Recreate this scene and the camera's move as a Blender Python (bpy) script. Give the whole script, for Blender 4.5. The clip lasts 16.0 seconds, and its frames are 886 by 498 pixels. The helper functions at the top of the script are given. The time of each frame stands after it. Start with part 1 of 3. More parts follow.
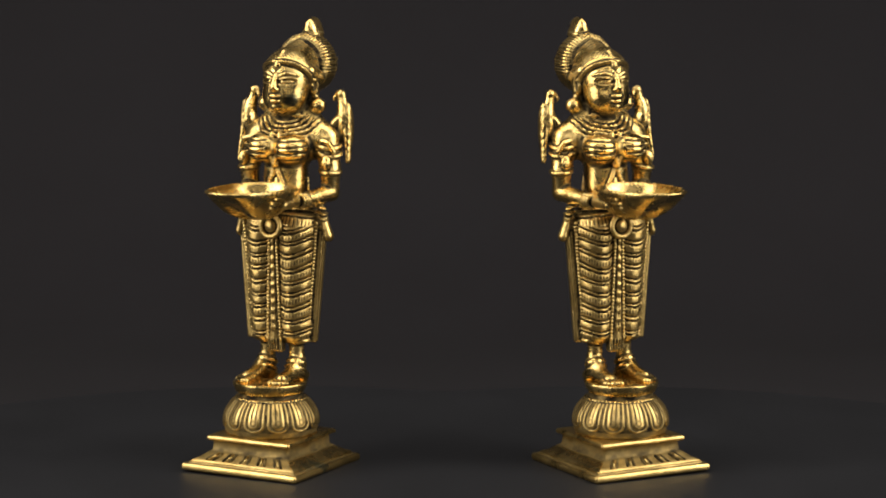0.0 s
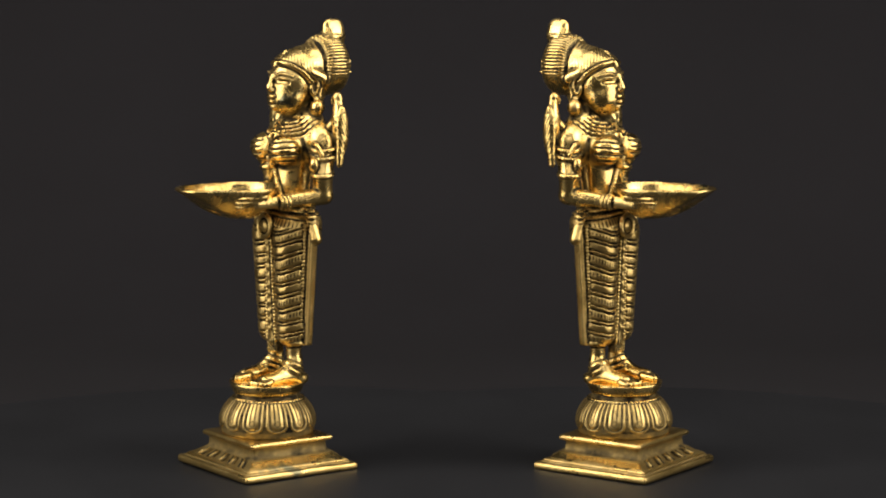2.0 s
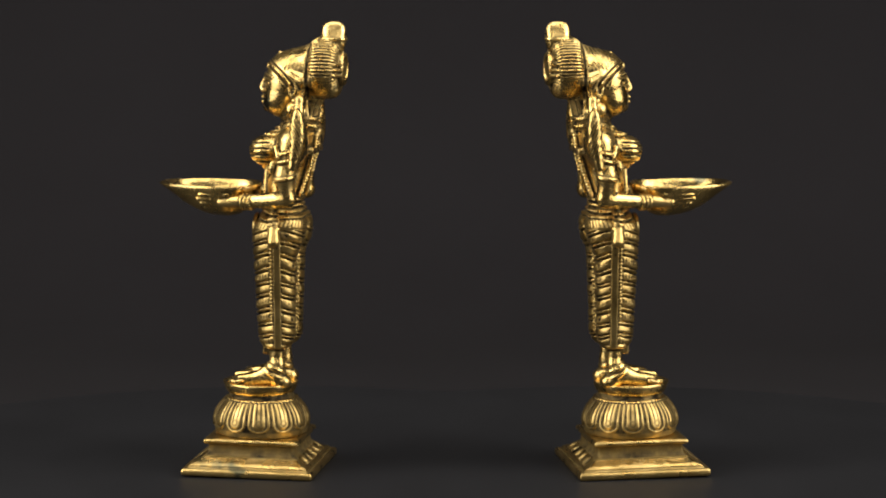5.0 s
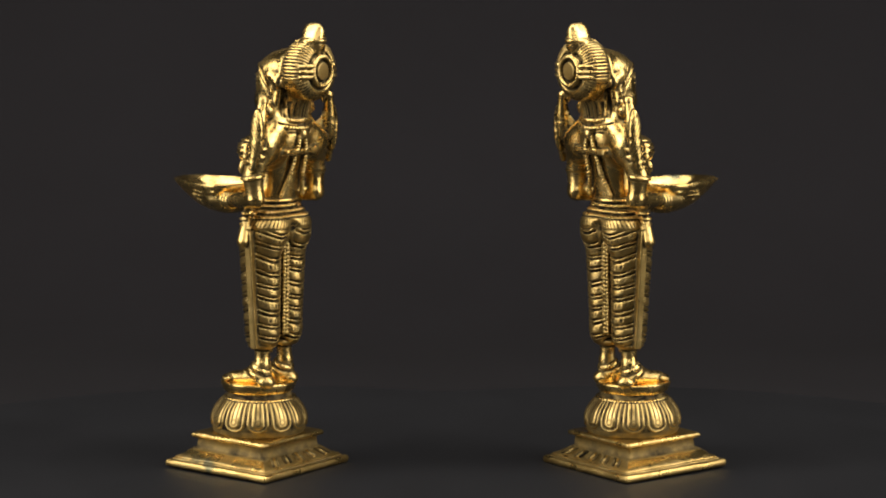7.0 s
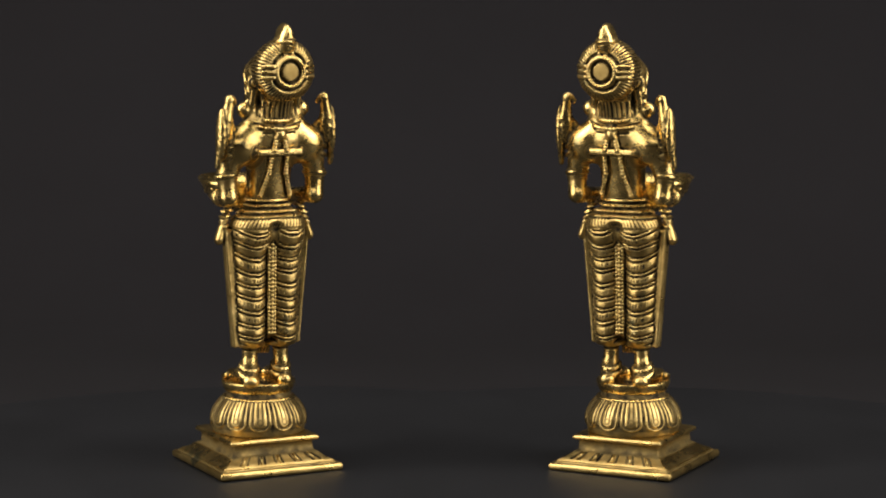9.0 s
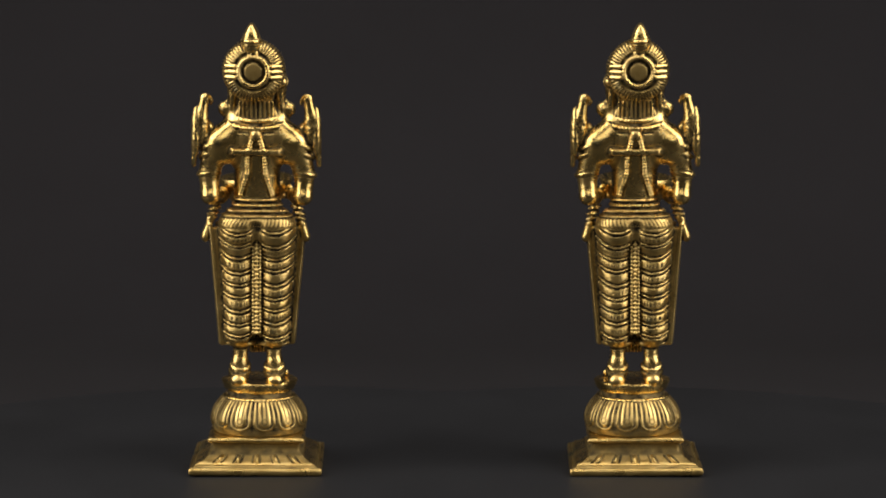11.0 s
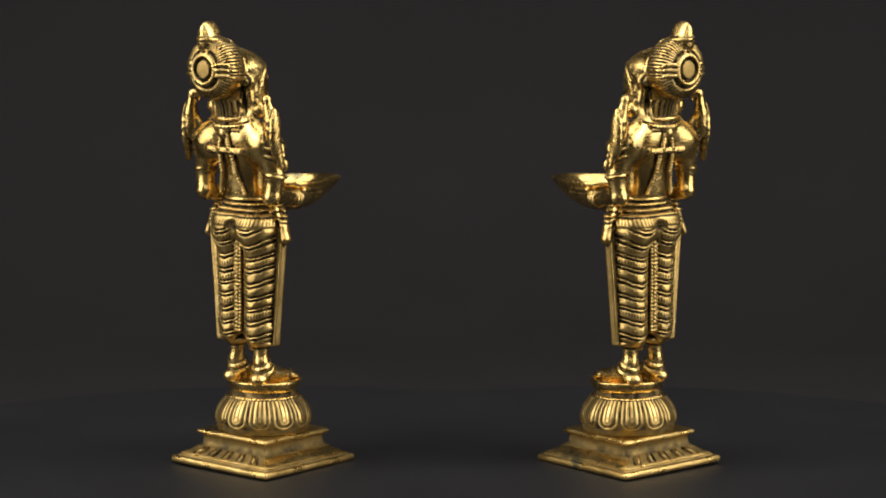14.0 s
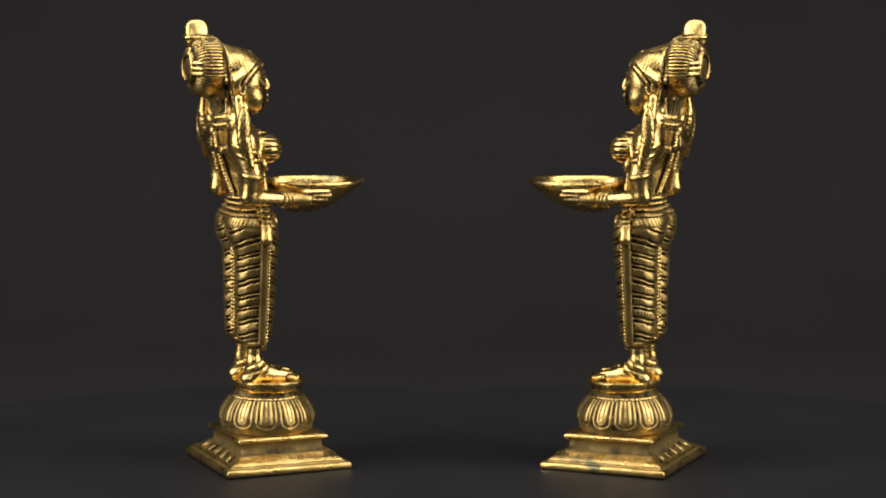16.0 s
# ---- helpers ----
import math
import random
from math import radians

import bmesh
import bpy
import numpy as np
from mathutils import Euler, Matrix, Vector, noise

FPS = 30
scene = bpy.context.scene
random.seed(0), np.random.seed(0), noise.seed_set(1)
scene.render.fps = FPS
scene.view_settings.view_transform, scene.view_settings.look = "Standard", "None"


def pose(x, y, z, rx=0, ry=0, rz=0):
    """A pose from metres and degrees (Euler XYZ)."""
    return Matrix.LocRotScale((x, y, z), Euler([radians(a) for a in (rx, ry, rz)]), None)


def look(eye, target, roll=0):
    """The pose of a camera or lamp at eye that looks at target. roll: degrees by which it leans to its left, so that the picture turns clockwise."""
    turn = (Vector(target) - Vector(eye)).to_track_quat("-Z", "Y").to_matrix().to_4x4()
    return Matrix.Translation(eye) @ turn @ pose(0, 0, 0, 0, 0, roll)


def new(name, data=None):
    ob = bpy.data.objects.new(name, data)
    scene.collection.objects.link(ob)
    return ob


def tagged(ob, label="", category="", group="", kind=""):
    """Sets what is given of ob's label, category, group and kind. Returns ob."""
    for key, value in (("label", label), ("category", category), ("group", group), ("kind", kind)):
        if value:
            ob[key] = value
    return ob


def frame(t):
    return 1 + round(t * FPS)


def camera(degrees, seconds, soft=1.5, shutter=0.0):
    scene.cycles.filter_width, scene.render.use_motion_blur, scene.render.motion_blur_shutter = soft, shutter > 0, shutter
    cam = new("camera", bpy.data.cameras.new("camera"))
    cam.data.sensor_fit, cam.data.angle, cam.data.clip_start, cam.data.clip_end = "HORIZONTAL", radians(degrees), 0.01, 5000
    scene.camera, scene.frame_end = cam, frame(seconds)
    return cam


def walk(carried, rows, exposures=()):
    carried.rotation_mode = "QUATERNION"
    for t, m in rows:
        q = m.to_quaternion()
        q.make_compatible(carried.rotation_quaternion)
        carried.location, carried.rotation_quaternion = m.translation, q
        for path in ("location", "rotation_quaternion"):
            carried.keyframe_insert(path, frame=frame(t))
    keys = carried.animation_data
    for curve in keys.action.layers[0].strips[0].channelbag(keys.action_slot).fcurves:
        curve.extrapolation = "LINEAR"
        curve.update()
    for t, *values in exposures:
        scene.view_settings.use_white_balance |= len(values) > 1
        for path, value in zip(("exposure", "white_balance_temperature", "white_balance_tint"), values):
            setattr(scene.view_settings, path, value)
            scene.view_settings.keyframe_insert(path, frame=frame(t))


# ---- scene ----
cam = camera(18.71, 16.0, 2.0)
EYE = (0.0, -1.6492, 0.3623)
AIM = (-0.00174, 0.0, 0.1357)
walk(cam, [(0.0, look(EYE, AIM)), (16.0, look(EYE, AIM))])

# ---- light ----
world = bpy.data.worlds.new("studio_air")
scene.world = world
world.use_nodes = True
world.node_tree.nodes["Background"].inputs[0].default_value = (0.9, 0.95, 1.0, 1)
world.node_tree.nodes["Background"].inputs[1].default_value = 0.02


def softbox(name, eye, target, wide, high, watts, colour):
    """A studio softbox lamp out of view."""
    d = bpy.data.lights.new(name, "AREA")
    d.shape, d.size, d.size_y, d.energy, d.color = "RECTANGLE", wide, high, watts, colour
    ob = new(name, d)
    ob.matrix_world = look(eye, target)
    return ob


WARM = (1.0, 0.93, 0.83)
for side in (-1, 1):
    softbox("softbox_high", (side * 0.90, -0.30, 1.00), (side * 0.08, 0, 0.12), 0.8, 0.8, 9.0, WARM)
    softbox("softbox_side", (side * 1.38, -0.62, 0.58), (side * 0.1, 0, 0.13), 1.1, 1.2, 14.0, WARM)
softbox("softbox_front", (0.0, -2.0, 1.30), (0, 0, 0.15), 1.8, 0.8, 8.5, WARM)
softbox("softbox_top", (0.0, -0.10, 1.30), (0, 0, 0.1), 1.0, 0.6, 6.5, WARM)
scene.view_settings.exposure = 0.0


# ---- materials ----
def material(name):
    m = bpy.data.materials.new(name)
    m.use_nodes = True
    nt = m.node_tree
    return m, nt, nt.nodes["Principled BSDF"]


def noise_node(nt, scale, detail=4.0, rough=0.55):
    co = nt.nodes.new("ShaderNodeTexCoord")
    n = nt.nodes.new("ShaderNodeTexNoise")
    n.inputs["Scale"].default_value = scale
    n.inputs["Detail"].default_value = detail
    n.inputs["Roughness"].default_value = rough
    nt.links.new(co.outputs["Object"], n.inputs["Vector"])
    return n.outputs["Fac"]


def ramp(nt, fac, stops):
    r = nt.nodes.new("ShaderNodeValToRGB")
    while len(r.color_ramp.elements) < len(stops):
        r.color_ramp.elements.new(0.5)
    for e, (p, c) in zip(r.color_ramp.elements, stops):
        e.position, e.color = p, (*c, 1)
    nt.links.new(fac, r.inputs[0])
    return r.outputs[0]


def mix(nt, fac, a, b):
    m = nt.nodes.new("ShaderNodeMix")
    m.data_type = "RGBA"
    for sock, v in ((m.inputs[0], fac), (m.inputs[6], a), (m.inputs[7], b)):
        if isinstance(v, bpy.types.NodeSocket):
            nt.links.new(v, sock)
        elif isinstance(v, tuple):
            sock.default_value = (*v, 1)
        else:
            sock.default_value = v
    return m.outputs[2]


def maths(nt, op, a, b):
    m = nt.nodes.new("ShaderNodeMath")
    m.operation = op
    m.use_clamp = op != "SUBTRACT"
    for sock, v in ((m.inputs[0], a), (m.inputs[1], b)):
        if isinstance(v, bpy.types.NodeSocket):
            nt.links.new(v, sock)
        else:
            sock.default_value = v
    return m.outputs[0]


def bump(nt, bsdf, fac, strength, distance):
    b = nt.nodes.new("ShaderNodeBump")
    b.inputs["Strength"].default_value = strength
    b.inputs["Distance"].default_value = distance
    nt.links.new(fac, b.inputs["Height"])
    nt.links.new(b.outputs[0], bsdf.inputs["Normal"])


def brass_material():
    """Polished cast brass: black antiquing rubbed into the engraved lines, plus painted crease shade."""
    m, nt, p = material("antique_brass")
    fine, broad = noise_node(nt, 900.0, 3.0), noise_node(nt, 70.0, 5.0, 0.65)
    gold = ramp(nt, broad, [(0.3, (0.68, 0.465, 0.155)), (0.52, (0.80, 0.565, 0.205)), (0.75, (0.87, 0.645, 0.27))])
    tarnish = ramp(nt, noise_node(nt, 110.0, 6.0, 0.7), [(0.50, (0, 0, 0)), (0.72, (0.5, 0.5, 0.5))])
    gold = mix(nt, tarnish, gold, (0.34, 0.25, 0.09))
    stain = ramp(nt, noise_node(nt, 38.0, 3.0, 0.5), [(0.66, (0, 0, 0)), (0.72, (0.8, 0.8, 0.8))])
    gold = mix(nt, stain, gold, (0.11, 0.14, 0.105))
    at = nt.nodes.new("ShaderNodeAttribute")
    at.attribute_name = "patina_shade"
    dirt_shade = maths(nt, "MULTIPLY", at.outputs["Fac"], ramp(nt, noise_node(nt, 260.0, 3.0), [(0.3, (0.8,) * 3), (0.55, (1, 1, 1))]))
    nt.links.new(mix(nt, dirt_shade, gold, (0.014, 0.011, 0.007)), p.inputs["Base Color"])
    nt.links.new(ramp(nt, dirt_shade, [(0.55, (1, 1, 1)), (0.95, (0, 0, 0))]), p.inputs["Metallic"])
    nt.links.new(maths(nt, "SUBTRACT", 0.5, maths(nt, "MULTIPLY", dirt_shade, 0.42)), p.inputs["Specular IOR Level"])
    rough = ramp(nt, broad, [(0.3, (0.2,) * 3), (0.7, (0.32,) * 3)])
    nt.links.new(mix(nt, dirt_shade, rough, (0.6, 0.6, 0.6)), p.inputs["Roughness"])
    wavy = nt.nodes.new("ShaderNodeBump")
    wavy.inputs["Strength"].default_value, wavy.inputs["Distance"].default_value = 0.26, 0.0012
    nt.links.new(noise_node(nt, 190.0, 2.5, 0.5), wavy.inputs["Height"])
    pits = nt.nodes.new("ShaderNodeBump")
    pits.inputs["Strength"].default_value, pits.inputs["Distance"].default_value = 0.22, 0.0004
    nt.links.new(fine, pits.inputs["Height"])
    nt.links.new(wavy.outputs[0], pits.inputs["Normal"])
    nt.links.new(pits.outputs[0], p.inputs["Normal"])
    return m


def cloth_material(name, dark, light, rough, scale):
    m, nt, p = material(name)
    nt.links.new(ramp(nt, noise_node(nt, scale, 6.0, 0.6), [(0.3, dark), (0.7, light)]), p.inputs["Base Color"])
    p.inputs["Roughness"].default_value = rough
    p.inputs["Specular IOR Level"].default_value = 0.22
    bump(nt, p, noise_node(nt, 1500.0, 2.0), 0.15, 0.0004)
    return m


BRASS = brass_material()
TABLE = cloth_material("black_table_laminate", (0.0118, 0.0123, 0.0144), (0.0156, 0.0162, 0.0190), 0.5, 14.0)
PAPER = cloth_material("charcoal_paper", (0.0107, 0.0099, 0.0121), (0.0125, 0.0116, 0.0141), 0.9, 6.0)
WALL = cloth_material("dark_studio_wall", (0.035, 0.035, 0.036), (0.045, 0.044, 0.044), 0.9, 2.0)


def link_bm(name, bm, mat, parent=None, label="", smooth=True):
    me = bpy.data.meshes.new(name)
    bm.normal_update()
    bm.to_mesh(me)
    bm.free()
    me.materials.append(mat)
    if smooth:
        me.polygons.foreach_set("use_smooth", [True] * len(me.polygons))
    ob = new(name, me)
    ob.parent = parent
    if label:
        ob["label"] = label
    return ob


def part(name, bm, mat, parent, label="", smooth=True):
    return link_bm(name, bm, mat, parent, label, smooth)


# ---- structure ----
def box_bm(x0, x1, y0, y1, z0, z1):
    bm = bmesh.new()
    bmesh.ops.create_cube(bm, size=1.0, matrix=Matrix.Translation(((x0 + x1) / 2, (y0 + y1) / 2, (z0 + z1) / 2)) @ Matrix.Diagonal((x1 - x0, y1 - y0, z1 - z0, 1)))
    return bm


GROUND_Z = -0.03


def sweep_backdrop():
    """Seamless charcoal paper: a flat run, a round cove and a rising back."""
    bm = bmesh.new()
    prof = [(-2.6, GROUND_Z), (-1.0, GROUND_Z), (0.55, GROUND_Z)]
    for i in range(1, 13):
        a = i / 12 * math.pi / 2
        prof.append((0.55 + 0.35 * math.sin(a), GROUND_Z + 0.35 * (1 - math.cos(a))))
    prof.append((0.9, 2.2))
    cols = [[bm.verts.new((x, y, z)) for y, z in prof] for x in (-2.2, 0.0, 2.2)]
    for a, b in zip(cols, cols[1:]):
        for i in range(len(prof) - 1):
            bm.faces.new((a[i], b[i], b[i + 1], a[i + 1]))
    bmesh.ops.recalc_face_normals(bm, faces=bm.faces)
    ob = link_bm("backdrop", bm, PAPER)
    so = ob.modifiers.new("thick", "SOLIDIFY")
    so.thickness = 0.004
    so.offset = -1
    return tagged(ob, "charcoal grey seamless studio paper rising behind the table", "backdrop", kind="structure")


sweep_backdrop()
for nm, ext in (("floor", (-2.4, 2.4, -3.0, 1.2, -0.14, -0.05)), ("wall_north", (-2.4, 2.4, 1.2, 1.3, -0.14, 2.5)), ("wall_south", (-2.4, 2.4, -3.1, -3.0, -0.14, 2.5)),
                ("wall_west", (-2.5, -2.4, -3.1, 1.3, -0.14, 2.5)), ("wall_east", (2.4, 2.5, -3.1, 1.3, -0.14, 2.5)), ("ceiling", (-2.5, 2.5, -3.1, 1.3, 2.5, 2.6))):
    tagged(link_bm(nm, box_bm(*ext), WALL, smooth=False), "plain dark grey matt studio surface", nm.split("_")[0], kind="structure")

AXIS_X, AXIS_Y = 0.1123, 0.0
TABLE_R, TABLE_Y = 0.33, -0.066


def table_top():
    """Low black top whose outline is two round ends that meet in the middle."""
    bm = bmesh.new()
    a0 = math.acos(AXIS_X / TABLE_R)
    n = 72
    ring = []
    for s in (1, -1):
        for i in range(n + (s > 0)):
            a = -(math.pi - a0) + (2 * math.pi - 2 * a0) * i / n
            if s < 0 and i == 0:
                continue
            ring.append((s * (AXIS_X + TABLE_R * math.cos(a)), TABLE_Y + s * TABLE_R * math.sin(a)))
    levels = [(0.0, GROUND_Z), (0.0, -0.004), (0.0012, -0.0012), (0.004, 0.0)]
    top = new("tabletop")
    tagged(top, "low black matt display top with rounded ends", "display table")
    loops = []
    for inset, z in levels:
        loops.append([bm.verts.new((x * (1 - inset / 0.35), TABLE_Y + (y - TABLE_Y) * (1 - inset / 0.33), z)) for x, y in ring])
    for a, b in zip(loops, loops[1:]):
        for i in range(len(ring)):
            j = (i + 1) % len(ring)
            bm.faces.new((a[i], a[j], b[j], b[i]))
    bmesh.ops.recalc_face_normals(bm, faces=bm.faces)
    part("edge_band", bm, TABLE, top, smooth=False)
    bm = bmesh.new()
    rim = [bm.verts.new((x * (1 - 0.004 / 0.35), TABLE_Y + (y - TABLE_Y) * (1 - 0.004 / 0.33), 0.0)) for x, y in ring]
    low = [bm.verts.new((v.co.x, v.co.y, -0.003)) for v in rim]
    bm.faces.new(rim)
    bm.faces.new(low[::-1])
    for i in range(len(ring)):
        j = (i + 1) % len(ring)
        bm.faces.new((low[i], low[j], rim[j], rim[i]))
    bmesh.ops.recalc_face_normals(bm, faces=bm.faces)
    part("top_panel", bm, TABLE, top, smooth=False)
    return top


table_top()


# ---- the statuettes (all sizes in millimetres, scaled to metres when meshed) ----
class Field:
    """A distance field on a grid, filled by blending simple solids, and turned into one mesh."""

    def __init__(self, lo, hi, step):
        self.lo, self.step = np.array(lo, float), step
        self.n = np.ceil((np.array(hi) - self.lo) / step).astype(int)
        self.ax = [np.float32(self.lo[i] + step * np.arange(self.n[i])) for i in range(3)]
        self.f = np.full(tuple(self.n), 9.0, np.float32)
        self.g = np.zeros(tuple(self.n), np.float32)

    def window(self, lo, hi, pad=4.0):
        a = [max(0, int((lo[i] - pad - self.lo[i]) / self.step)) for i in range(3)]
        b = [min(self.n[i], int((hi[i] + pad - self.lo[i]) / self.step) + 2) for i in range(3)]
        sl = tuple(slice(i, j) for i, j in zip(a, b))
        g = np.meshgrid(*(self.ax[i][sl[i]] for i in range(3)), indexing="ij", sparse=True)
        return sl, g

    def blend(self, sl, d, k, cut=False):
        f = self.f[sl]
        if cut:
            h = np.clip(0.5 - 0.5 * (f + d) / k, 0, 1)
            self.f[sl] = f * (1 - h) - d * h + k * h * (1 - h)
        else:
            h = np.clip(0.5 + 0.5 * (f - d) / k, 0, 1)
            self.f[sl] = f * (1 - h) + d * h - k * h * (1 - h)
            self.g[sl] *= 1 - h

    def ell(self, c, r, k=1.0, cut=False):
        sl, (x, y, z) = self.window([c[i] - r[i] for i in range(3)], [c[i] + r[i] for i in range(3)])
        q = np.sqrt(((x - c[0]) / r[0]) ** 2 + ((y - c[1]) / r[1]) ** 2 + ((z - c[2]) / r[2]) ** 2)
        g = np.sqrt(((x - c[0]) / r[0] ** 2) ** 2 + ((y - c[1]) / r[1] ** 2) ** 2 + ((z - c[2]) / r[2] ** 2) ** 2) + 1e-6
        self.blend(sl, q * (q - 1) / g, k, cut)

    def cap(self, a, b, ra, rb=None, k=1.0, sx=1.0, sy=1.0, cut=False, ridge=None):
        """A tapered round bar from a to b; sx, sy flatten its section; ridge: (pitch, depth) of beads along it."""
        rb = ra if rb is None else rb
        m = max(ra, rb) * max(sx, sy, 1)
        sl, (x, y, z) = self.window([min(a[i], b[i]) - m for i in range(3)], [max(a[i], b[i]) + m for i in range(3)])
        px, py, pz = x - a[0], y - a[1], z - a[2]
        v = [b[i] - a[i] for i in range(3)]
        l2 = sum(c * c for c in v)
        h = np.clip((px * v[0] + py * v[1] + pz * v[2]) / l2, 0, 1)
        d = np.sqrt(((px - v[0] * h) / sx) ** 2 + ((py - v[1] * h) / sy) ** 2 + (pz - v[2] * h) ** 2)
        r = ra + (rb - ra) * h
        if ridge:
            r = r + ridge[1] * np.cos(2 * np.pi * h * math.sqrt(l2) / ridge[0])
        self.blend(sl, (d - r) * min(sx, sy, 1.0), k, cut)

    def ring(self, c, n, big, small, k=0.4, sx=1.0, sy=1.0, beads=0, depth=0.0):
        """A ring round the axis n through c; sx, sy stretch its plan."""
        m = (big + small) * max(sx, sy)
        n = Vector(n).normalized()
        u = n.orthogonal().normalized()
        w = n.cross(u)
        sl, (x, y, z) = self.window([c[i] - m for i in range(3)], [c[i] + m for i in range(3)])
        px, py, pz = (x - c[0]) / sx, (y - c[1]) / sy, z - c[2]
        hh = px * n[0] + py * n[1] + pz * n[2]
        uu, ww = px * u[0] + py * u[1] + pz * u[2], px * w[0] + py * w[1] + pz * w[2]
        r = small
        if beads:
            r = small + depth * np.cos(beads * np.arctan2(ww, uu))
        self.blend(sl, np.sqrt((np.sqrt(uu ** 2 + ww ** 2) - big) ** 2 + hh ** 2) - r, k)

    def box(self, c, half, soft, turn=0.0, k=0.8, lean=0.0, cut=False):
        """A rounded box, turned about z (degrees); lean shifts x with height."""
        m = max(half[0], half[1]) * 1.5
        sl, (x, y, z) = self.window([c[0] - m - abs(lean * half[2]), c[1] - m, c[2] - half[2]], [c[0] + m + abs(lean * half[2]), c[1] + m, c[2] + half[2]])
        ca, sa = math.cos(radians(turn)), math.sin(radians(turn))
        px, py, pz = x - c[0] - lean * (z - c[2]), y - c[1], z - c[2]
        qx, qy = np.abs(ca * px + sa * py) - half[0] + soft, np.abs(-sa * px + ca * py) - half[1] + soft
        qz = np.abs(pz) - half[2] + soft
        d = np.sqrt(np.maximum(qx, 0) ** 2 + np.maximum(qy, 0) ** 2 + np.maximum(qz, 0) ** 2) + np.minimum(np.maximum(np.maximum(qx, qy), qz), 0) - soft
        self.blend(sl, d, k, cut)

    def carve(self, lo, hi, fn):
        """Raise (+) or sink (-) the surface in a region by fn(x, y, z)."""
        sl, (x, y, z) = self.window(lo, hi, 0.0)
        v = np.float32(fn(x, y, z))
        self.f[sl] -= v
        self.g[sl] = np.maximum(self.g[sl], np.clip(-v - 0.1, 0, 1))

    def mesh(self, name, mirror):
        f, st = self.f, self.step
        neg = f < 0
        c = [slice(0, -1), slice(1, None)]
        tot = sum(neg[c[i], c[j], c[k]].astype(np.int8) for i in (0, 1) for j in (0, 1) for k in (0, 1))
        act = np.argwhere((tot > 0) & (tot < 8))
        idx = np.full(tot.shape, -1, np.int32)
        idx[tuple(act.T)] = np.arange(len(act))
        pos, cnt = np.zeros((len(act), 3)), np.zeros(len(act))
        corner = {(i, j, k): f[act[:, 0] + i, act[:, 1] + j, act[:, 2] + k] for i in (0, 1) for j in (0, 1) for k in (0, 1)}
        for p, fp in corner.items():
            for axis in range(3):
                if p[axis]:
                    continue
                q = tuple(1 if i == axis else p[i] for i in range(3))
                fq = corner[q]
                hit = (fp < 0) != (fq < 0)
                t = np.where(hit, fp / np.where(hit, fp - fq, 1), 0)
                for i in range(3):
                    pos[:, i] += np.where(hit, p[i] + (t if i == axis else 0), 0)
                cnt += hit
        pos = (act + pos / cnt[:, None]) * st + self.lo
        quads = []
        for axis in range(3):
            a, b = [slice(None)] * 3, [slice(None)] * 3
            a[axis], b[axis] = slice(0, -1), slice(1, None)
            e = np.argwhere(neg[tuple(a)] != neg[tuple(b)])
            o = [i for i in range(3) if i != axis]
            e = e[(e[:, o[0]] > 0) & (e[:, o[1]] > 0) & (e[:, o[0]] < idx.shape[o[0]]) & (e[:, o[1]] < idx.shape[o[1]])]
            cells = []
            for du, dv in ((1, 1), (0, 1), (0, 0), (1, 0)):
                w = e.copy()
                w[:, o[0]] -= du
                w[:, o[1]] -= dv
                cells.append(idx[tuple(w.T)])
            q = np.stack(cells, 1)
            inside = neg[tuple(e.T)]
            flip = inside if axis != 1 else ~inside
            q[~flip] = q[~flip][:, ::-1]
            quads.append(q)
        quads = np.concatenate(quads)
        # hollows hold the black antiquing, and shade is painted into every crease too
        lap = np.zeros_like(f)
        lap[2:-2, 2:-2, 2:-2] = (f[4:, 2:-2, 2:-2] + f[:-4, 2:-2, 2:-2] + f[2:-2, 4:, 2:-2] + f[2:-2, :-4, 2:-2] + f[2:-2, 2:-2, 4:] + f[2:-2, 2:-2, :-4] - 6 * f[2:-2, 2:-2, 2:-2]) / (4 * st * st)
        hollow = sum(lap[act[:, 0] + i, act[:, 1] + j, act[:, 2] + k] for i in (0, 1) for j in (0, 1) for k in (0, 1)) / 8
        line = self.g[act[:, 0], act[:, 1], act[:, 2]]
        patina_shade = np.clip(np.maximum((-hollow - 0.035) / 0.15, line * 5.0), 0, 1)
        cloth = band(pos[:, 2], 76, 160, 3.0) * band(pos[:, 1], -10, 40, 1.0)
        patina_shade = np.maximum(patina_shade, 0.18 * cloth)
        if mirror:
            pos[:, 0] *= -1
            quads = quads[:, ::-1]
        me = bpy.data.meshes.new(name)
        me.from_pydata((pos / 1000).tolist(), [], quads.tolist())
        me.attributes.new("patina_shade", "FLOAT", "POINT").data.foreach_set("value", patina_shade.astype(np.float32))
        me.polygons.foreach_set("use_smooth", [True] * len(me.polygons))
        me.materials.append(BRASS)
        return me


def band(v, lo, hi, soft=1.0):
    """1 between lo and hi, falling to 0 over soft."""
    return np.clip((v - lo) / soft, 0, 1) * np.clip((hi - v) / soft, 0, 1)


